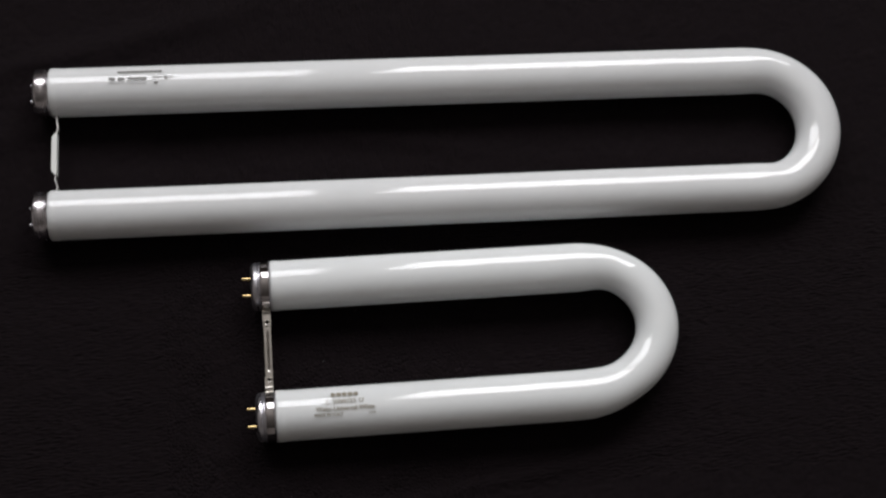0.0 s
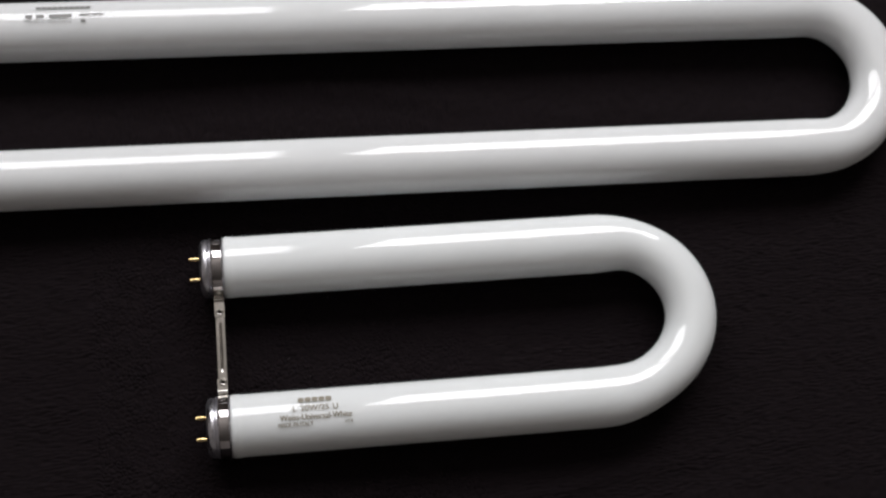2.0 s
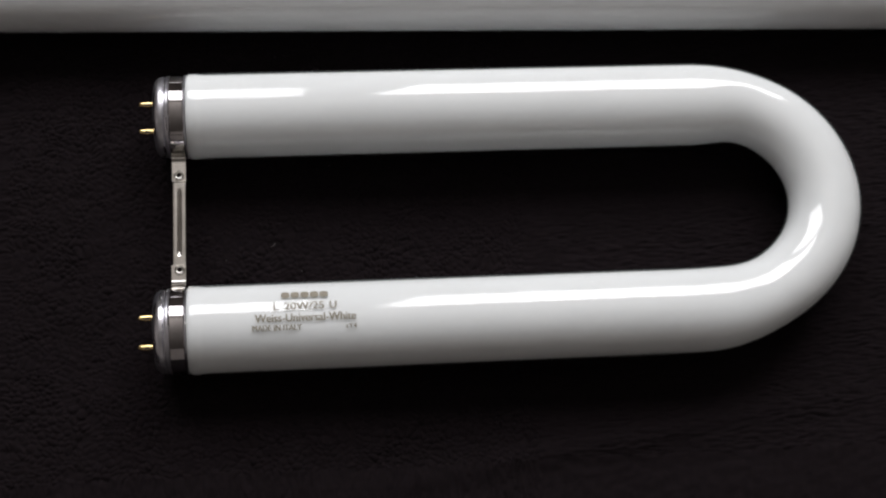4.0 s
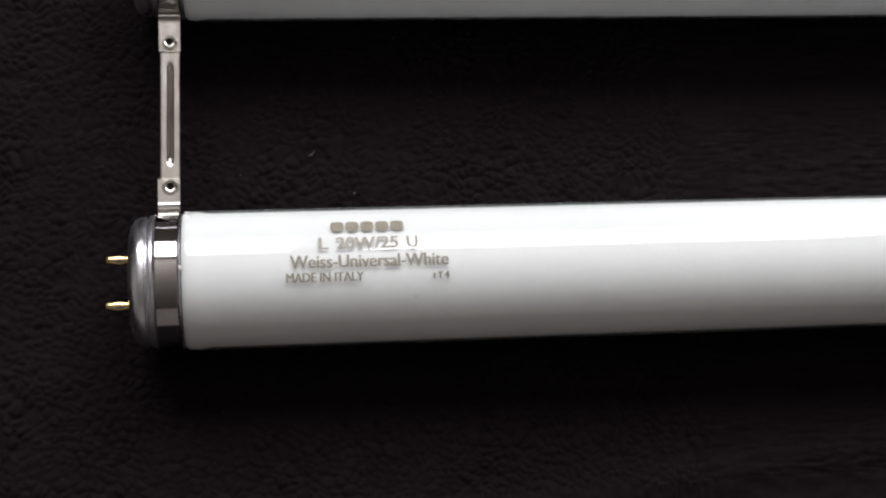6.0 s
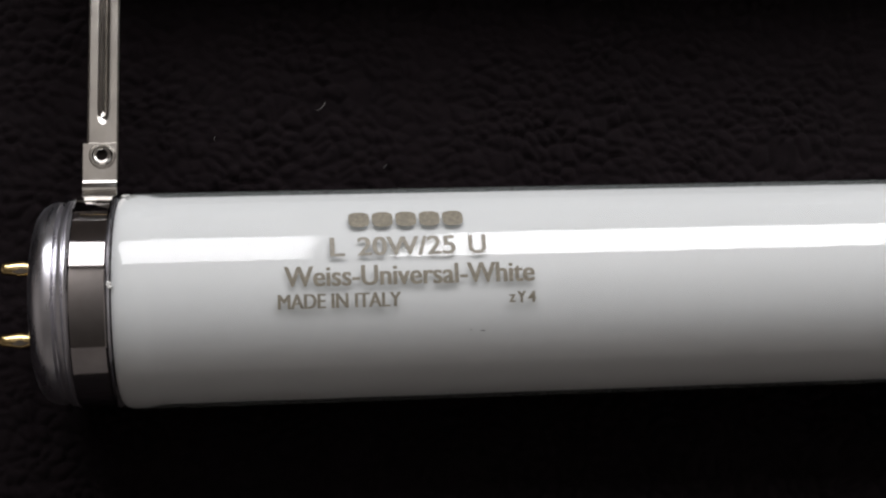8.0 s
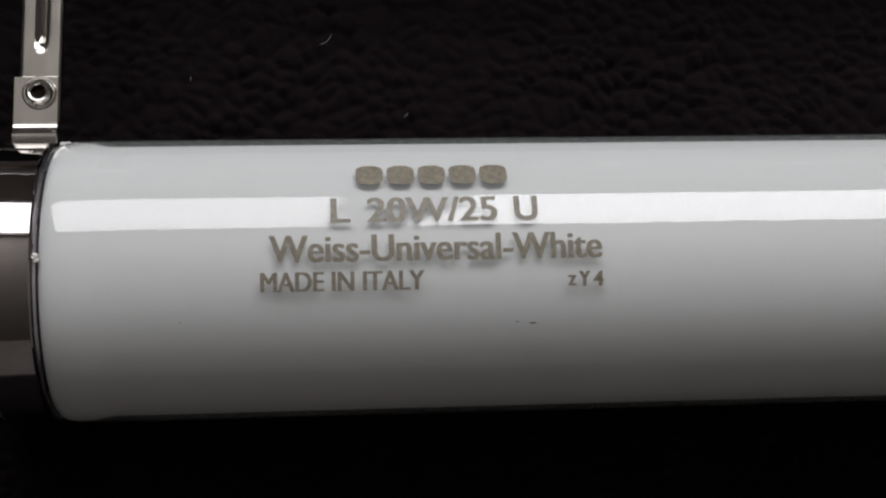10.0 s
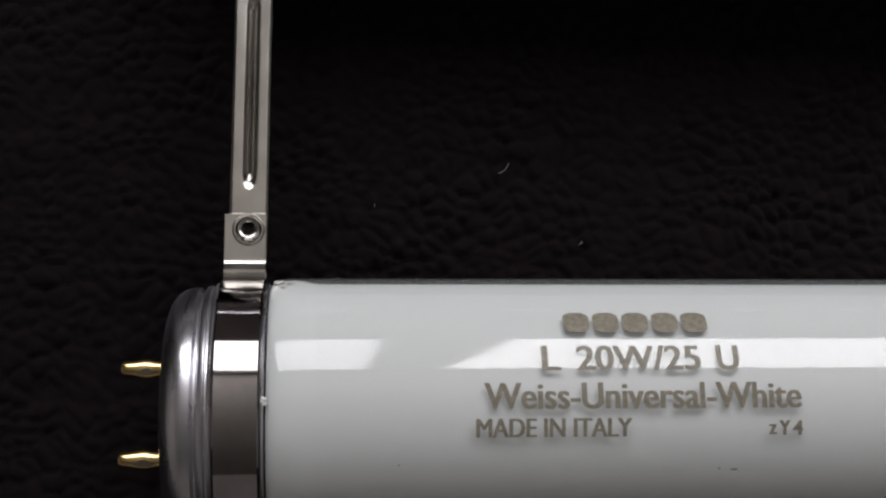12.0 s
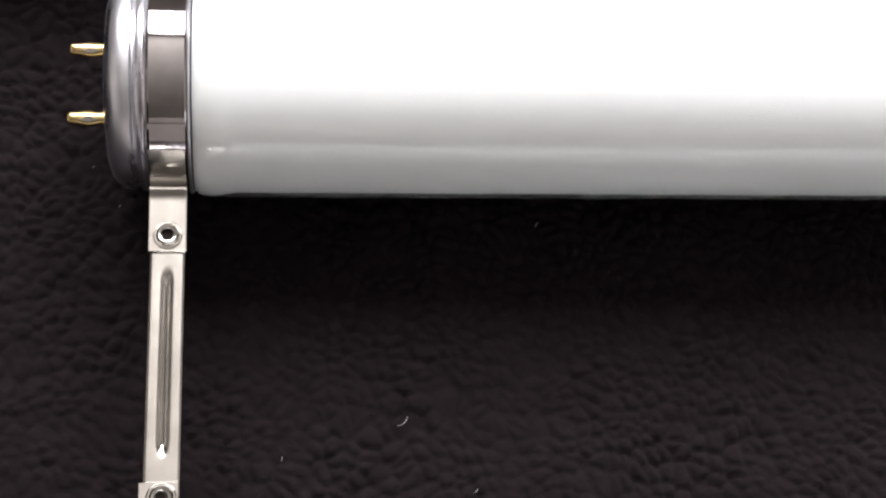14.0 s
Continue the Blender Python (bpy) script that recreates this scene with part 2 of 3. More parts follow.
# ---------------------------------------------------------------- the two lamps' plan
class Plan:
    """A U-shaped lamp lying flat: its corner, its heading and its sizes in metres."""

    def __init__(self, x, y, turn, gap, straight, bend_radius, skew, ends):
        self.x, self.y, self.turn, self.gap, self.straight, self.bend, self.skew, self.ends = x, y, turn, gap, straight, bend_radius, skew, ends

    def centreline(self):
        """Points, tangents and radii along the tube, from the lower leg's end to the upper leg's."""
        g, s = self.gap, self.straight
        raw = []
        for i in range(61):
            raw.append((self.ends[0] + (s - (0.016 if self.skew > 0.03 else 0.0) - self.ends[0]) * i / 60, 0.0))
        for i in range(1, 60):
            a = -math.pi / 2 + math.pi * i / 60
            # the bend is a little drawn in on one side, as bent glass often is
            k = 1.0 - self.skew * max(0.0, math.cos(a + 0.75)) ** 2
            lead = 0.016 if a < 0 and self.skew > 0.03 else 0.0
            raw.append((s - lead + (g / 2 + lead) * math.cos(a) * k, g / 2 + g / 2 * math.sin(a)))
        for i in range(61):
            raw.append((s + (self.ends[1] - s) * i / 60, g))
        pts = [Vector((p[0], p[1], R)) for p in raw]
        for _ in range(6):
            pts = [pts[0]] + [(pts[i - 1] + 2 * pts[i] + pts[i + 1]) / 4 if 45 < i < len(pts) - 46 else pts[i] for i in range(1, len(pts) - 1)] + [pts[-1]]
        out = []
        for i, p in enumerate(pts):
            t = (pts[min(i + 1, len(pts) - 1)] - pts[max(i - 1, 0)]).normalized()
            w = max(0.0, min(1.0, (p.x - s + 0.012) / 0.034))
            w = w * w * (3 - 2 * w)
            out.append((p, t, R + (self.bend - R) * w))
        return out

    def matrix(self):
        return Matrix.Translation((self.x, self.y, 0)) @ Matrix.Rotation(self.turn, 4, "Z")


SMALL = Plan(0.0, 0.0, 0.0, 0.0962, 0.2380, 0.0165, 0.035, (0.0, 0.0008))
LONG = Plan(-0.1563, 0.1592, -0.0144, 0.0963, 0.5410, 0.0177, 0.02, (0.0, 0.0))


def tube_mesh(plan, core=False, segments=72):
    bm = bmesh.new()
    rings = []
    line = plan.centreline()

    def ring(p, t, r):
        side = Vector((-t.y, t.x, 0))
        return [p + r * (math.cos(a) * side + Vector((0, 0, math.sin(a)))) for a in (2 * math.pi * i / segments for i in range(segments))]

    shoulder = ((-0.0004, 0.0165), (-0.0002, 0.0180), (0.0003, 0.0185), (0.0011, 0.0188), (0.0022, 0.01896))
    if core:
        shoulder = ((-0.0003, 0.0165), (-0.0001, 0.0178), (0.0004, 0.01832), (0.0012, 0.0186), (0.0028, 0.01868), (0.0042, 0.0186), (0.0056, 0.01828), (0.0066, 0.01815))
    p0, t0, _ = line[0]
    p1, t1, _ = line[-1]
    for a, r in shoulder:
        rings.append(ring(p0 + t0 * a, t0, r))
    for p, t, r in line[3:-3]:
        rings.append(ring(p, t, r - 0.00085 if core else r))
    for a, r in reversed(shoulder):
        rings.append(ring(p1 - t1 * a, t1, r))
    rings_into(bm, rings)
    return bm


# ---------------------------------------------------------------- lettering
def text_mesh(words, width, height, weight=0.006):
    """Flat built-in-font lettering as loose triangles, scaled to a width and a height, middle at the origin."""
    cu = bpy.data.curves.new("lettering", "FONT")
    cu.body = words
    cu.offset = weight
    ob = bpy.data.objects.new("lettering", cu)
    scene.collection.objects.link(ob)
    bpy.context.view_layer.update()
    me = ob.evaluated_get(bpy.context.evaluated_depsgraph_get()).to_mesh()
    co = np.array([v.co[:2] for v in me.vertices])
    faces = [tuple(p.vertices) for p in me.polygons]
    bpy.data.objects.remove(ob)
    bpy.data.curves.remove(cu)
    lo, hi = co.min(0), co.max(0)
    co = (co - (lo + hi) / 2) / (hi - lo) * (width, height)
    return co, faces


def bars_mesh(spans, height, round_off=0.0003):
    """Plain bars: spans of (start, end) along the line."""
    co, faces = [], []
    for a, b in spans:
        for k in range(9):
            n = len(co)
            y = height * (k / 8 - 0.5)
            inset = round_off * (1 - math.sqrt(max(0.0, 1 - max(0.0, abs(k / 4 - 1) - 0.4) ** 2 / 0.36)))
            co += [(a + inset, y), (b - inset, y)]
            if k:
                faces.append((n - 2, n - 1, n + 1, n))
    mid = (spans[0][0] + spans[-1][1]) / 2
    return np.array(co) - (mid, 0), faces


def on_tube(name, shape, x, arc, parent, mat, label, leg_y=0.0, lift=0.00007, bold=0.0):
    """Wrap a flat shape on a leg: x along it, arc up round it from its crown."""
    co, faces = shape
    bm = bmesh.new()
    # a second impression, slightly beside the first, thickens the strokes
    for shift, up in ((0.0, lift), (bold, lift + 0.00003))[: 2 if bold else 1]:
        vs = []
        for u, v in co:
            a = (arc + v) / R
            vs.append(bm.verts.new((x + u + shift - bold / 2, leg_y + (R + up) * math.sin(a), R + (R + up) * math.cos(a))))
        for f in faces:
            bm.faces.new([vs[i] for i in f])
    ob = part(name, bm, mat, parent, label)
    return ob


# ---------------------------------------------------------------- small metal parts
def pin_mesh(length):
    """A hollow contact pin with a crimp in its middle, along -x from its root."""
    prof = [(0.0, 0.00118), (-0.10, 0.00118), (-0.22, 0.00118), (-0.34, 0.00128), (-0.44, 0.00142), (-0.56, 0.00142), (-0.68, 0.00128), (-0.80, 0.00116), (-0.95, 0.00114), (-1.0, 0.00095)]
    bm = lathe([(a * length, r) for a, r in prof], 20)
    for v in bm.verts:
        k = max(0.0, 1 - abs(v.co.x / length + 0.5) / 0.28)
        v.co.z *= 1 - 0.35 * k
    return bm


def crimp_mesh(length):
    # a dark oval laid on the pin, painting in its shaded hollow
    bm = bmesh.new()
    rim, floor = [], []
    for i in range(20):
        a = 2 * math.pi * i / 20
        rim.append(bm.verts.new((-0.5 * length + 0.00165 * math.cos(a), -0.00045 + 0.00058 * math.sin(a), 0.00102)))
        floor.append(bm.verts.new((-0.5 * length + 0.00165 * math.cos(a), -0.00045 + 0.00058 * math.sin(a), 0.0006)))
    for i in range(20):
        bm.faces.new((rim[i], rim[(i + 1) % 20], floor[(i + 1) % 20], floor[i]))
    bm.faces.new(rim)
    return bm


def end_cap(root, x, y, profile, mat, face_x, pin_length, label, with_band, pin_mat, pin_label):
    cap = part("end_cap", lathe(profile, 96, (x, y, R)), mat, root, label, 40)
    part("sealing_ring", lathe([(-0.0007, 0.0165), (-0.0006, 0.0177), (0.0000, 0.0177), (0.0001, 0.0160)], 72, (x, y, R)), RING, cap, "dark ring between cap and glass", 40)
    for sy in (1, -1):
        pin = part("contact_pin", pin_mesh(pin_length), pin_mat, cap, pin_label, 50)
        pin.location = (x + face_x, y + sy * 0.00635, R)
        if with_band:
            hole = part("crimp_shade_oval", crimp_mesh(pin_length), CRIMP_SHADE, cap)
            hole.location = pin.location
    return cap


def strip_mesh(profile, x0, x1, thickness):
    """A bent metal strip: profile of (y, z) along its run, extruded from x0 to x1, with thickness below."""
    bm = bmesh.new()
    top = [Vector((0, *q)) for q in profile]
    rings = []
    for i, q in enumerate(top):
        d = (top[min(i + 1, len(top) - 1)] - top[max(i - 1, 0)]).normalized()
        n = Vector((0, -d.z, d.y))
        if n.z < 0 and abs(n.z) > 0.5:
            n = -n
        b = q - n * thickness
        e = 0.00012
        rings.append([Vector((x0, b.y, b.z)), Vector((x0, *((b + n * (thickness - e)).yz))), Vector((x0 + e, q.y, q.z)), Vector((x1 - e, q.y, q.z)), Vector((x1, *((b + n * (thickness - e)).yz))), Vector((x1, b.y, b.z))])
    rings_into(bm, rings)
    return bm


def rivet_mesh():
    """A hollow eyelet rivet: rolled rim round a dark bore."""
    prof = [(-0.0006, 0.0023), (0.00022, 0.00236), (0.00028, 0.00226), (0.00020, 0.00214), (0.00002, 0.00208), (0.00002, 0.00194), (0.00042, 0.00184), (0.00082, 0.00168), (0.00102, 0.00142), (0.00098, 0.00114), (0.00070, 0.00092), (0.0002, 0.00084), (-0.0005, 0.00082)]
    return lathe(prof, 32, axis="z")


def link_mesh(x0, x1, shear, y0, y1, rib0, rib1):
    """The link plate: turned-down edges and a pressed rib along its middle."""
    bm = bmesh.new()
    nx, ny = 28, 64
    tops, unders = [], []
    for j in range(ny + 1):
        y = y0 + (y1 - y0) * j / ny
        row_t, row_u = [], []
        for i in range(nx + 1):
            u = i / nx
            x = x0 + (x1 - x0) * u + shear * (y - y0) / (y1 - y0)
            d = abs(u - 0.5) * 2
            z = -0.0005 * max(0.0, (d - 0.80) / 0.20) ** 2
            off = (u - 0.5) * (x1 - x0)
            e = max(0.0, min(1.0, (y - rib0 + 0.001) / 0.002)) * max(0.0, min(1.0, (rib1 + 0.001 - y) / 0.002))
            e = e * e * (3 - 2 * e)
            z -= 0.00075 * e * math.exp(-((off / 0.00062) ** 2))
            row_t.append(bm.verts.new((x, y, z)))
            row_u.append(bm.verts.new((x, y, z - 0.0005)))
        tops.append(row_t)
        unders.append(row_u)
    for j in range(ny):
        for i in range(nx):
            bm.faces.new((tops[j][i], tops[j][i + 1], tops[j + 1][i + 1], tops[j + 1][i]))
            bm.faces.new((unders[j][i], unders[j + 1][i], unders[j + 1][i + 1], unders[j][i + 1]))
        bm.faces.new((tops[j][0], tops[j + 1][0], unders[j + 1][0], unders[j][0]))
        bm.faces.new((tops[j][nx], unders[j][nx], unders[j + 1][nx], tops[j + 1][nx]))
    for i in range(nx):
        bm.faces.new((tops[0][i], unders[0][i], unders[0][i + 1], tops[0][i + 1]))
        bm.faces.new((tops[ny][i], tops[ny][i + 1], unders[ny][i + 1], unders[ny][i]))
    return bm


# ---------------------------------------------------------------- the short lamp
def short_lamp():
    root = tagged(new("fluorescent_lamp"), "short U-shaped white fluorescent tube with bright ends on black cloth", "fluorescent lamp")
    root.matrix_world = SMALL.matrix()
    tube = part("glass_tube", tube_mesh(SMALL), TUBE_GLASS, root, "clear glossy glass tube", 60)
    part("phosphor_coating", tube_mesh(SMALL, True), PHOSPHOR_COOL, tube, "cool white phosphor coating", 60)
    profile = [(-0.0142, 0.002), (-0.0143, 0.0125), (-0.0141, 0.0142), (-0.0136, 0.0157), (-0.0128, 0.01675), (-0.0118, 0.0174), (-0.0108, 0.01765), (-0.0099, 0.01765), (-0.0097, 0.0173), (-0.0095, 0.0170), (-0.0093, 0.0170), (-0.0091, 0.0175),
               (-0.0088, 0.01785), (-0.0082, 0.01795), (-0.0080, 0.0176), (-0.0078, 0.0176), (-0.0077, 0.0181), (-0.0074, 0.0183), (-0.0071, 0.0181), (-0.0070, 0.0177), (-0.0011, 0.0177), (-0.0010, 0.0182), (-0.0007, 0.01845), (-0.0004, 0.0182), (-0.0004, 0.0160)]
    for k, leg in enumerate((0.0, SMALL.gap)):
        e = SMALL.ends[k]
        sgn = 1 if k == 0 else -1
        end_cap(root, e, leg, profile, ALUMINIUM, -0.0142, 0.0068, "ribbed aluminium end cap", True, BRASS, "brass contact pin")
        band = part("clamp_band", lathe([(-0.0070, 0.0179), (-0.0070, 0.01845), (-0.0068, 0.01862), (-0.0056, 0.01855), (-0.0026, 0.01855), (-0.0012, 0.01862), (-0.0010, 0.01845), (-0.0010, 0.0179)], 96, (e, leg, R)), CHROME, root, "polished steel clamp band", 35)
        # overlap of the band, a thin raised step
        bm = bmesh.new()
        for a0, a1 in ((0.62, 0.66),):
            rings = []
            for a in (a0, (a0 + a1) / 2, a1):
                rings.append([(e - 0.0071, leg + sgn * r * math.sin(a * 1.25), R + r * math.cos(a * 1.25)) for r in (0.0185, 0.01885)] + [(e - 0.0012, leg + sgn * r * math.sin(a * 1.25), R + r * math.cos(a * 1.25)) for r in (0.01885, 0.0185)])
            rings_into(bm, rings)
        part("band_seam", bm, CHROME, band)
        x0, x1 = (e - 0.0071, e - 0.0010) if k == 0 else (e - 0.0073, e - 0.0012)
        reach = 0.0286 if k == 0 else 0.0306
        z = R + 0.0022
        run = [(0.0160, R + 0.0097), (0.0170, R + 0.0080), (0.0178, R + 0.0060), (0.0183, R + 0.0042), (0.0186, R + 0.0029), (0.0189, R + 0.0024), (0.0193, R + 0.0026), (0.0197, R + 0.0029), (0.0201, R + 0.0029), (0.0205, R + 0.0027), (0.0209, R + 0.0024), (0.0213, R + 0.00224), (0.0217, z), (0.0222, z), (0.0240, z), (0.0265, z), (reach - 0.0006, z), (reach - 0.0002, z), (reach, z - 0.0003)]
        bm = strip_mesh(run, x0, x1, 0.0005)
        for v in bm.verts:
            v.co.y = leg + sgn * v.co.y
        part("band_tab", bm, NICKEL, band, "bent nickel-plated tab", 25)
    # crumbs of pale cement squeezed out at the glass ends
    rnd = random.Random(4)
    for cx, cy, turn, size, squash in ((0.0010, 0.0, 1.16, 0.0008, 0.5), (0.0026, 0.0, 1.12, 0.0006, 0.45), (0.0018, 0.0, 1.04, 0.0004, 0.5), (-0.0004, 0.0, -0.02, 0.00042, 0.6), (-0.0002, 0.0, -0.05, 0.0003, 0.6), (0.0034, SMALL.gap, -1.02, 0.0004, 0.5)):
        bm = bmesh.new()
        bmesh.ops.create_icosphere(bm, subdivisions=2, radius=size)
        for v in bm.verts:
            v.co *= rnd.uniform(0.45, 1.25)
            v.co.z *= squash
        bmesh.ops.rotate(bm, verts=bm.verts[:], matrix=Matrix.Rotation(-turn, 3, "X"))
        reach = 0.0187
        bmesh.ops.translate(bm, verts=bm.verts[:], vec=(cx, cy + reach * math.sin(turn), R + reach * math.cos(turn)))
        part("cement_crumb", bm, CEMENT, tube, "glossy crumb of pale cement")
    shear = 0.0004
    link = part("link_bracket", link_mesh(-0.0067, -0.0008, shear, 0.0222, SMALL.gap - 0.0222, 0.0334, 0.0620), NICKEL, root, "ribbed nickel-plated link plate", 40)
    link.location.z = R + 0.0016
    for ry, rx in ((0.0261, -0.0036), (0.0684, -0.0034)):
        rivet = part("rivet", rivet_mesh(), RIVET, link, "hollow nickel rivet", 45)
        rivet.location = (rx, ry, 0.0006)
        # a dark disc closes the shallow bore and stands in for its shade
        bore = part("bore_shade_disc", lathe([(-0.0003, 0.0002), (-0.0003, 0.00081), (0.00010, 0.00081), (0.00011, 0.0002)], 24, axis="z"), BORE_SHADE, link)
        bore.location = (rx, ry, 0.0006)

    # the maker's mark, as five plain blocks, and the lines of print below it
    w = 0.0200 / 5
    for k in range(5):
        on_tube("mark_block", bars_mesh([(0.0, w - 0.00050)], 0.0035, 0.0010), 0.0388 + (k + 0.5) * w, 0.0106, root, PRINT_OLIVE, "plain olive-grey block of the maker's mark")
    for words, a, b, arc, h in (("L", 0.0358, 0.0381, 0.0050, 0.0035), ("20W/25", 0.0404, 0.0567, 0.0050, 0.0035), ("U", 0.0591, 0.0619, 0.0050, 0.0035), ("Weiss-Universal-White", 0.0281, 0.0698, -0.0001, 0.0034),
                                ("MADE IN ITALY", 0.0270, 0.0472, -0.0042, 0.0024), ("z", 0.0655, 0.0664, -0.0046, 0.0013), ("Y", 0.0669, 0.0682, -0.0044, 0.0019), ("4", 0.0687, 0.0699, -0.0044, 0.0019)):
        on_tube("printed_lettering", text_mesh(words, b - a, h, 0.0 if words.startswith("MADE") else 0.006), (a + b) / 2, arc, root, PRINT_OLIVE, "olive-grey printed lettering", bold=0.00022)
    for sx, arc, size in ((0.0170, -0.0090, 0.00025), (0.0590, -0.0098, 0.0003), (0.0610, -0.0100, 0.0009), (0.1150, 0.0062, 0.0004)):
        on_tube("dirt_speck", bars_mesh([(0.0, size)], 0.0002, 0.0001), sx, arc, root, PRINT_GREY, "tiny grey speck of dirt")
    return root


# ---------------------------------------------------------------- the long lamp
def long_lamp():
    root = tagged(new("fluorescent_lamp"), "long U-shaped white fluorescent tube with dull ends on black cloth", "fluorescent lamp")
    root.matrix_world = LONG.matrix()
    tube = part("glass_tube", tube_mesh(LONG), TUBE_GLASS, root, "clear glossy glass tube", 60)
    part("phosphor_coating", tube_mesh(LONG, True), PHOSPHOR_GREY, tube, "greyish white phosphor coating", 60)
    profile = [(-0.0118, 0.002), (-0.0119, 0.0140), (-0.0117, 0.0154), (-0.0112, 0.0166), (-0.0104, 0.0174), (-0.0094, 0.0178), (-0.0050, 0.0179), (-0.0014, 0.0179), (-0.0010, 0.0181), (-0.0005, 0.0178), (-0.0004, 0.0160)]
    for k, leg in enumerate((0.0, LONG.gap)):
        end_cap(root, LONG.ends[k], leg, profile, ALUMINIUM_DULL, -0.0118, 0.0036, "smooth dull aluminium end cap", False, ALUMINIUM, "pale metal contact pin")
    g = LONG.gap
    x = (LONG.ends[0] + LONG.ends[1]) / 2 + 0.0030
    bm = bmesh.new()
    y0, y1 = g * 0.5 - 0.0180, g * 0.5 + 0.0160
    outline = [(y0, 0.0006), (y0 + 0.004, -0.0026), (y1 - 0.004, -0.0022), (y1, 0.0008), (y1 - 0.001, 0.0018), (y0 + 0.001, 0.0014)]
    rings_into(bm, [[(x + dx, y, zz) for y, dx in outline] for zz in (R - 0.0035, R + 0.0030, R + 0.0035)])
    link = part("link_bracket", bm, WHITE_STRIP, root, "white link strip standing on edge")
    for ya, yb, xa, xb in ((0.0178, y0 + 0.0006, x + 0.0012, x + 0.0008), (y1 - 0.0006, g - 0.0176, x + 0.0010, x + 0.0022)):
        bm = bmesh.new()
        n = 8
        rings = []
        for i in range(n + 1):
            u = i / n
            y, xx = ya + (yb - ya) * u, xa + (xb - xa) * u + 0.0007 * math.sin(u * 2 * math.pi)
            rings.append([(xx - 0.0005, y, R - 0.003), (xx - 0.0005, y, R + 0.0025), (xx + 0.0005, y, R + 0.0025), (xx + 0.0005, y, R - 0.003)])
        rings_into(bm, rings)
        part("link_arm", bm, DARK_WIRE, link, "thin bent metal arm")

    def bars(name, spans, height, arc):
        for a, b in spans:
            on_tube(name, bars_mesh([(a, b)], height), (a + b) / 2, arc, root, PRINT_GREY, "faint grey print", g)

    o = LONG.x
    bars("mark_block", [(-0.1052 - o + 0.0033 * k, -0.1052 - o + 0.0033 * k + 0.0029) for k in range(10)], 0.0019, 0.0086)
    bars("printed_bar", [(-0.1114 - o, -0.1070 - o), (-0.1050 - o, -0.1000 - o), (-0.0975 - o, -0.0838 - o)], 0.0024, 0.0021)
    bars("printed_bar", [(-0.0792 - o, -0.0724 - o), (-0.0715 - o, -0.0645 - o)], 0.0013, 0.0026)
    bars("printed_bar", [(-0.0784 - o, -0.0754 - o)], 0.0019, -0.0016)
    on_tube("printed_lettering", text_mesh("Made in Germany", 0.0276, 0.0024, 0.0), -0.0975 - o, -0.0016, root, PRINT_GREY, "faint grey printed lettering", g)
    return root


short_lamp()
long_lamp()


# ---------------------------------------------------------------- the black cloth
def lattice(n0, seed):
    return np.random.default_rng(seed).random((n0, n0))


def value_noise(x, y, cell, seed):
    """Smooth noise of a given cell size over arrays of places."""
    n = 256
    tab = lattice(n, seed)
    u, v = x / cell, y / cell
    i, j = np.floor(u).astype(int), np.floor(v).astype(int)
    fu, fv = u - i, v - j
    fu, fv = fu * fu * (3 - 2 * fu), fv * fv * (3 - 2 * fv)
    a, b = tab[i % n, j % n], tab[(i + 1) % n, j % n]
    c, d = tab[i % n, (j + 1) % n], tab[(i + 1) % n, (j + 1) % n]
    return (a * (1 - fu) + b * fu) * (1 - fv) + (c * (1 - fu) + d * fu) * fv - 0.5


def cells(x, y, cell, seed):
    """Distances to the nearest and the second nearest of scattered points."""
    n = 256
    jx, jy = lattice(n, seed), lattice(n, seed + 1)
    u, v = x / cell, y / cell
    i, j = np.floor(u).astype(int), np.floor(v).astype(int)
    f1 = np.full(u.shape, 9.0)
    f2 = np.full(u.shape, 9.0)
    for di in (-1, 0, 1):
        for dj in (-1, 0, 1):
            a, b = (i + di) % n, (j + dj) % n
            d = np.hypot(i + di + jx[a, b] - u, j + dj + jy[a, b] - v)
            f2 = np.minimum(f2, np.maximum(f1, d))
            f1 = np.minimum(f1, d)
    return f1, f2


def lines(parts):
    out = []
    for a, b, step in parts:
        out.append(np.arange(a, b, step))
    return np.concatenate(out + [np.array([parts[-1][1]])])


# soft creases: two ends in plan, height, half-width
CREASES = (((0.05, -0.072), (0.30, -0.036), 0.0022, 0.006), ((0.145, 0.06), (0.175, 0.015), 0.0015, 0.006), ((-0.24, 0.27), (0.02, 0.335), 0.006, 0.012), ((-0.26, 0.20), (-0.17, 0.24), 0.004, 0.010), ((0.02, 0.224), (0.19, 0.197), 0.002, 0.007))


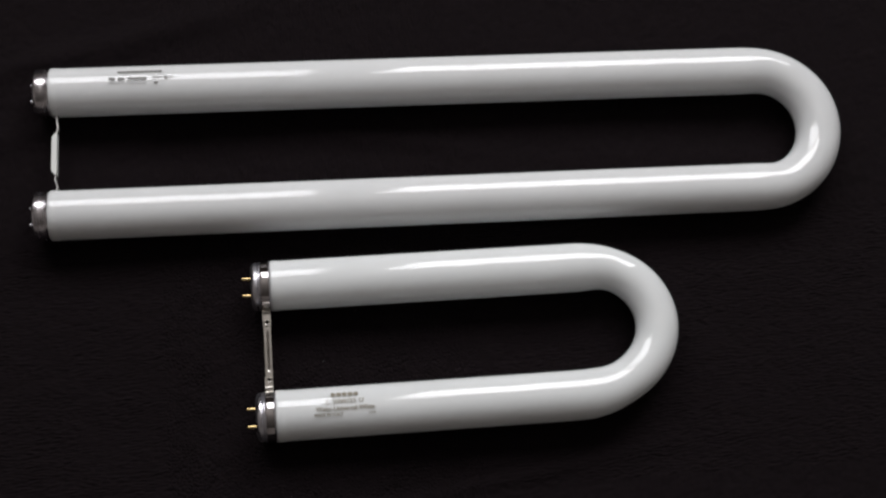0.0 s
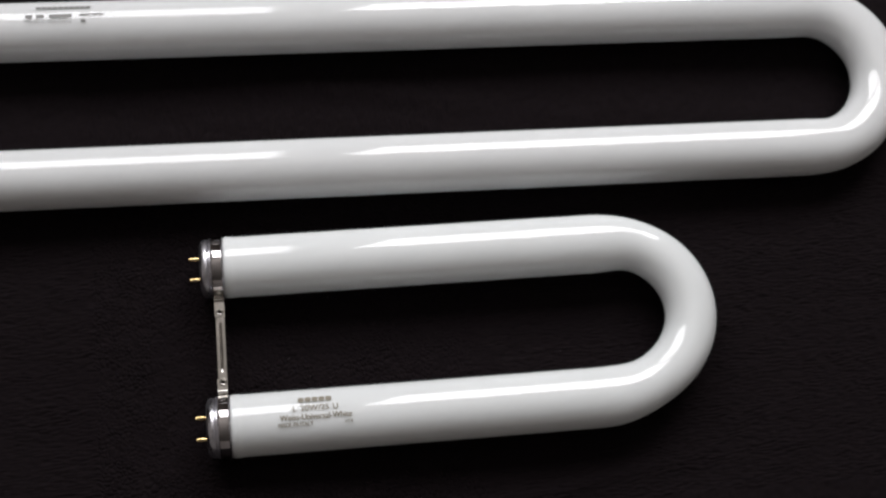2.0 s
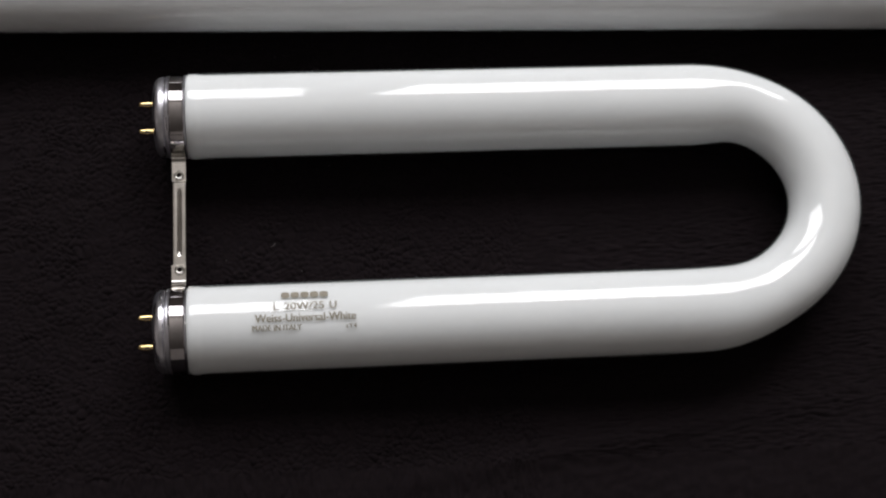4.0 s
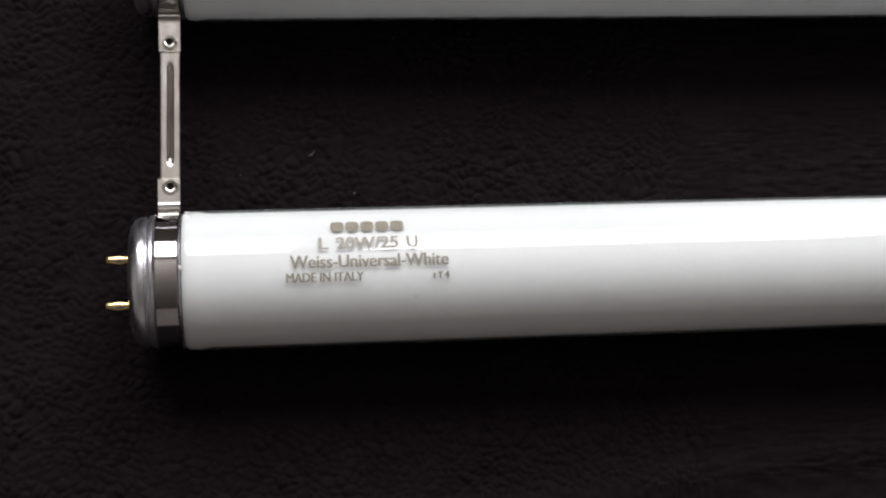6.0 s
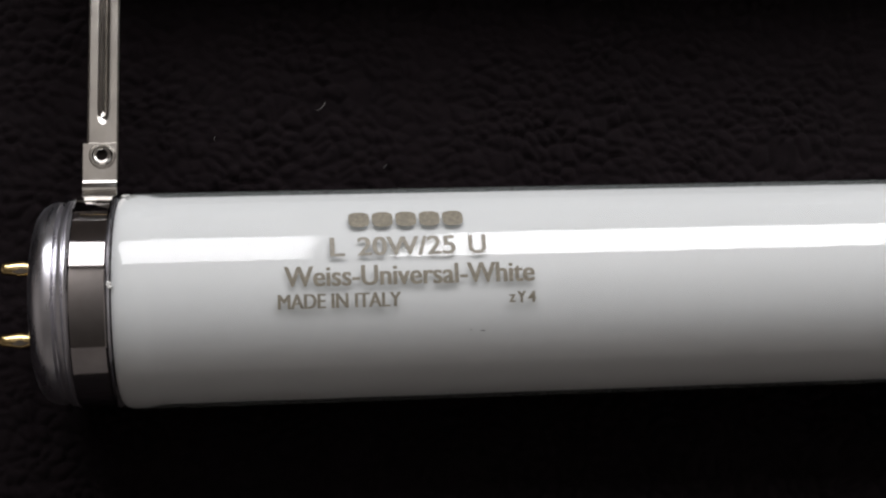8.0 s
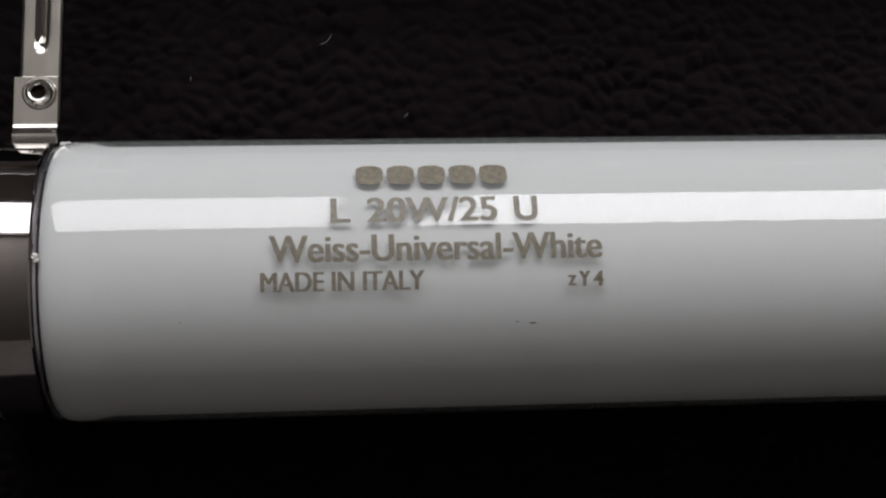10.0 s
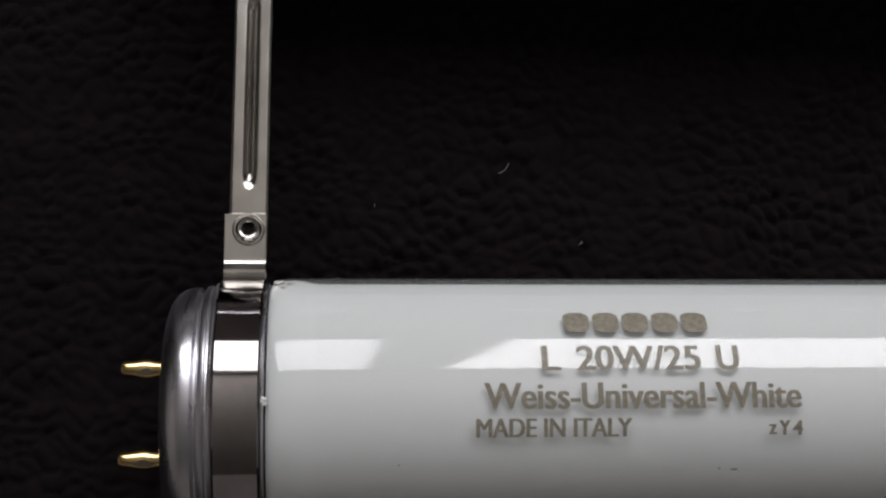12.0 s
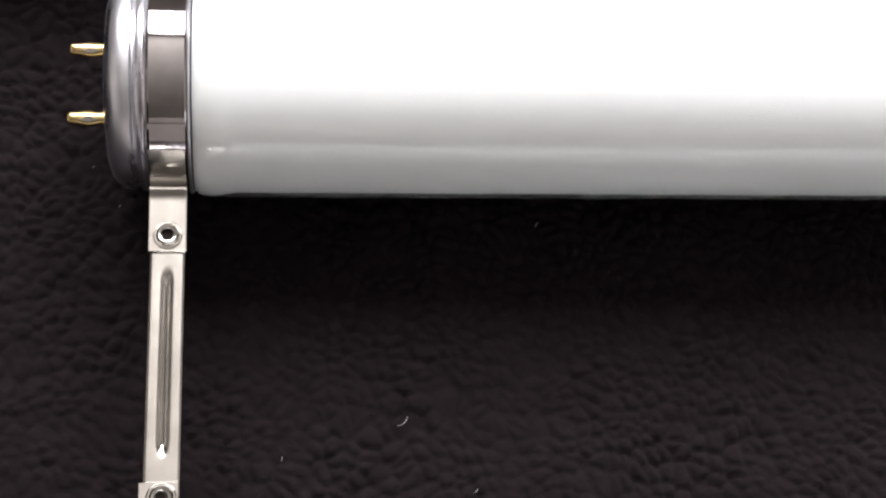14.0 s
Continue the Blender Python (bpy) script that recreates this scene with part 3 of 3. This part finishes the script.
def cloth_height(x, y):
    wx = x + 0.0026 * value_noise(x, y, 0.0048, 11) + 0.0040 * value_noise(x, y, 0.012, 17)
    wy = y + 0.0026 * value_noise(x, y, 0.0048, 12) + 0.0040 * value_noise(x, y, 0.012, 18)
    worn = np.clip(0.88 + 0.6 * value_noise(x, y, 0.019, 19) + 0.7 * value_noise(x, y, 0.006, 20), 0.45, 1.3)
    f1, f2 = cells(wx * 0.85, wy + 0.12 * wx, 0.0025, 21)
    edge = np.minimum((f2 - f1) / 0.45, 1)
    edge = edge * edge * (3 - 2 * edge)
    h = worn * (0.00080 * edge + 0.00040 * (1 - np.minimum(f1 / 0.85, 1) ** 2))
    h += 0.0006 * value_noise(x, y, 0.0030, 13) + 0.0008 * value_noise(x, y, 0.011, 14)
    near = np.full(x.shape, 1.0)
    for plan in (SMALL, LONG):
        c, s = math.cos(plan.turn), math.sin(plan.turn)
        u = c * (x - plan.x) + s * (y - plan.y)
        v = -s * (x - plan.x) + c * (y - plan.y)
        d = np.where(u < plan.straight, np.minimum(np.abs(v), np.abs(v - plan.gap)), np.abs(np.hypot(u - plan.straight, v - plan.gap / 2) - plan.gap / 2))
        d = np.where(u < -0.02, np.hypot(d, u + 0.02), d)
        near = np.minimum(near, d)
    k = np.clip((near - 0.008) / 0.03, 0, 1)
    k = k * k * (3 - 2 * k)
    big = 0.004 * value_noise(x + 0.3 * y, y, 0.11, 15) + 0.007 * value_noise(x - 0.6 * y, y, 0.26, 16)
    for (ax, ay), (bx, by), up, half in CREASES:
        dx, dy = bx - ax, by - ay
        ln = math.hypot(dx, dy)
        t = np.clip(((x - ax) * dx + (y - ay) * dy) / ln ** 2, 0, 1)
        fade = np.clip(4 * t * (1 - t) + 0.15, 0, 1)
        d = np.hypot(x - ax - t * dx, y - ay - t * dy)
        big += up * fade * np.exp(-(d / half) ** 2)
    return h + k * big - 0.0019


def black_cloth():
    xs = lines([(-1.3, -0.30, 0.02), (-0.30, -0.08, 0.002), (-0.08, 0.15, 0.0005), (0.15, 0.52, 0.002), (0.52, 1.5, 0.02)])
    ys = lines([(-0.9, -0.22, 0.02), (-0.22, -0.06, 0.0016), (-0.06, 0.14, 0.0005), (0.14, 0.38, 0.002), (0.38, 1.1, 0.02)])
    gx, gy = np.meshgrid(xs, ys, indexing="xy")
    z = cloth_height(gx, gy)
    co = np.stack([gx, gy, z], -1).reshape(-1, 3)
    ny, nx = gx.shape
    idx = np.arange(nx * ny).reshape(ny, nx)
    quads = np.stack([idx[:-1, :-1], idx[:-1, 1:], idx[1:, 1:], idx[1:, :-1]], -1).reshape(-1, 4)
    me = bpy.data.meshes.new("black_cloth")
    me.vertices.add(len(co))
    me.vertices.foreach_set("co", co.ravel())
    me.loops.add(quads.size)
    me.loops.foreach_set("vertex_index", quads.ravel())
    me.polygons.add(len(quads))
    me.polygons.foreach_set("loop_start", np.arange(0, quads.size, 4))
    me.update(calc_edges=True)
    me.polygons.foreach_set("use_smooth", np.ones(len(quads), dtype=bool))
    me.materials.append(CLOTH)
    return tagged(new("black_cloth", me), "crinkled matt black cloth spread under the lamps", "cloth")


black_cloth()


# ---------------------------------------------------------------- lint on the cloth
def lint(x, y, length, turn, curl):
    bm = bmesh.new()
    rings = []
    n = 8
    px, py, a = 0.0, 0.0, turn
    for i in range(n + 1):
        side = Vector((-math.sin(a), math.cos(a), 0))
        r = 0.000065 * (1 - 0.5 * abs(2 * i / n - 1))
        z = 0.0004 + 0.0003 * math.sin(math.pi * i / n)
        rings.append([Vector((px, py, z)) + r * (math.cos(t) * side + Vector((0, 0, math.sin(t)))) for t in (2 * math.pi * k / 6 for k in range(6))])
        px += length / n * math.cos(a)
        py += length / n * math.sin(a)
        a += curl / n
    rings_into(bm, rings)
    ob = part("lint_fibre", bm, LINT)
    h = float(cloth_height(np.array([[x]]), np.array([[y]]))[0, 0])
    ob.location = (x, y, h)
    return tagged(ob, "tiny pale lint fibre lying on the black cloth", "lint", "lint on the cloth")


for spec in ((0.0620, 0.0780, 0.0013, 0.8, 0.4), (0.0350, 0.0408, 0.0028, 0.1, 1.5), (-0.0184, 0.0892, 0.0006, 0.3, 0.2), (-0.0135, 0.0814, 0.0008, 0.6, 0.5), (0.0150, 0.0350, 0.0009, 1.2, 0.6), (0.0480, 0.0290, 0.0010, 0.5, 0.8)):
    lint(*spec)
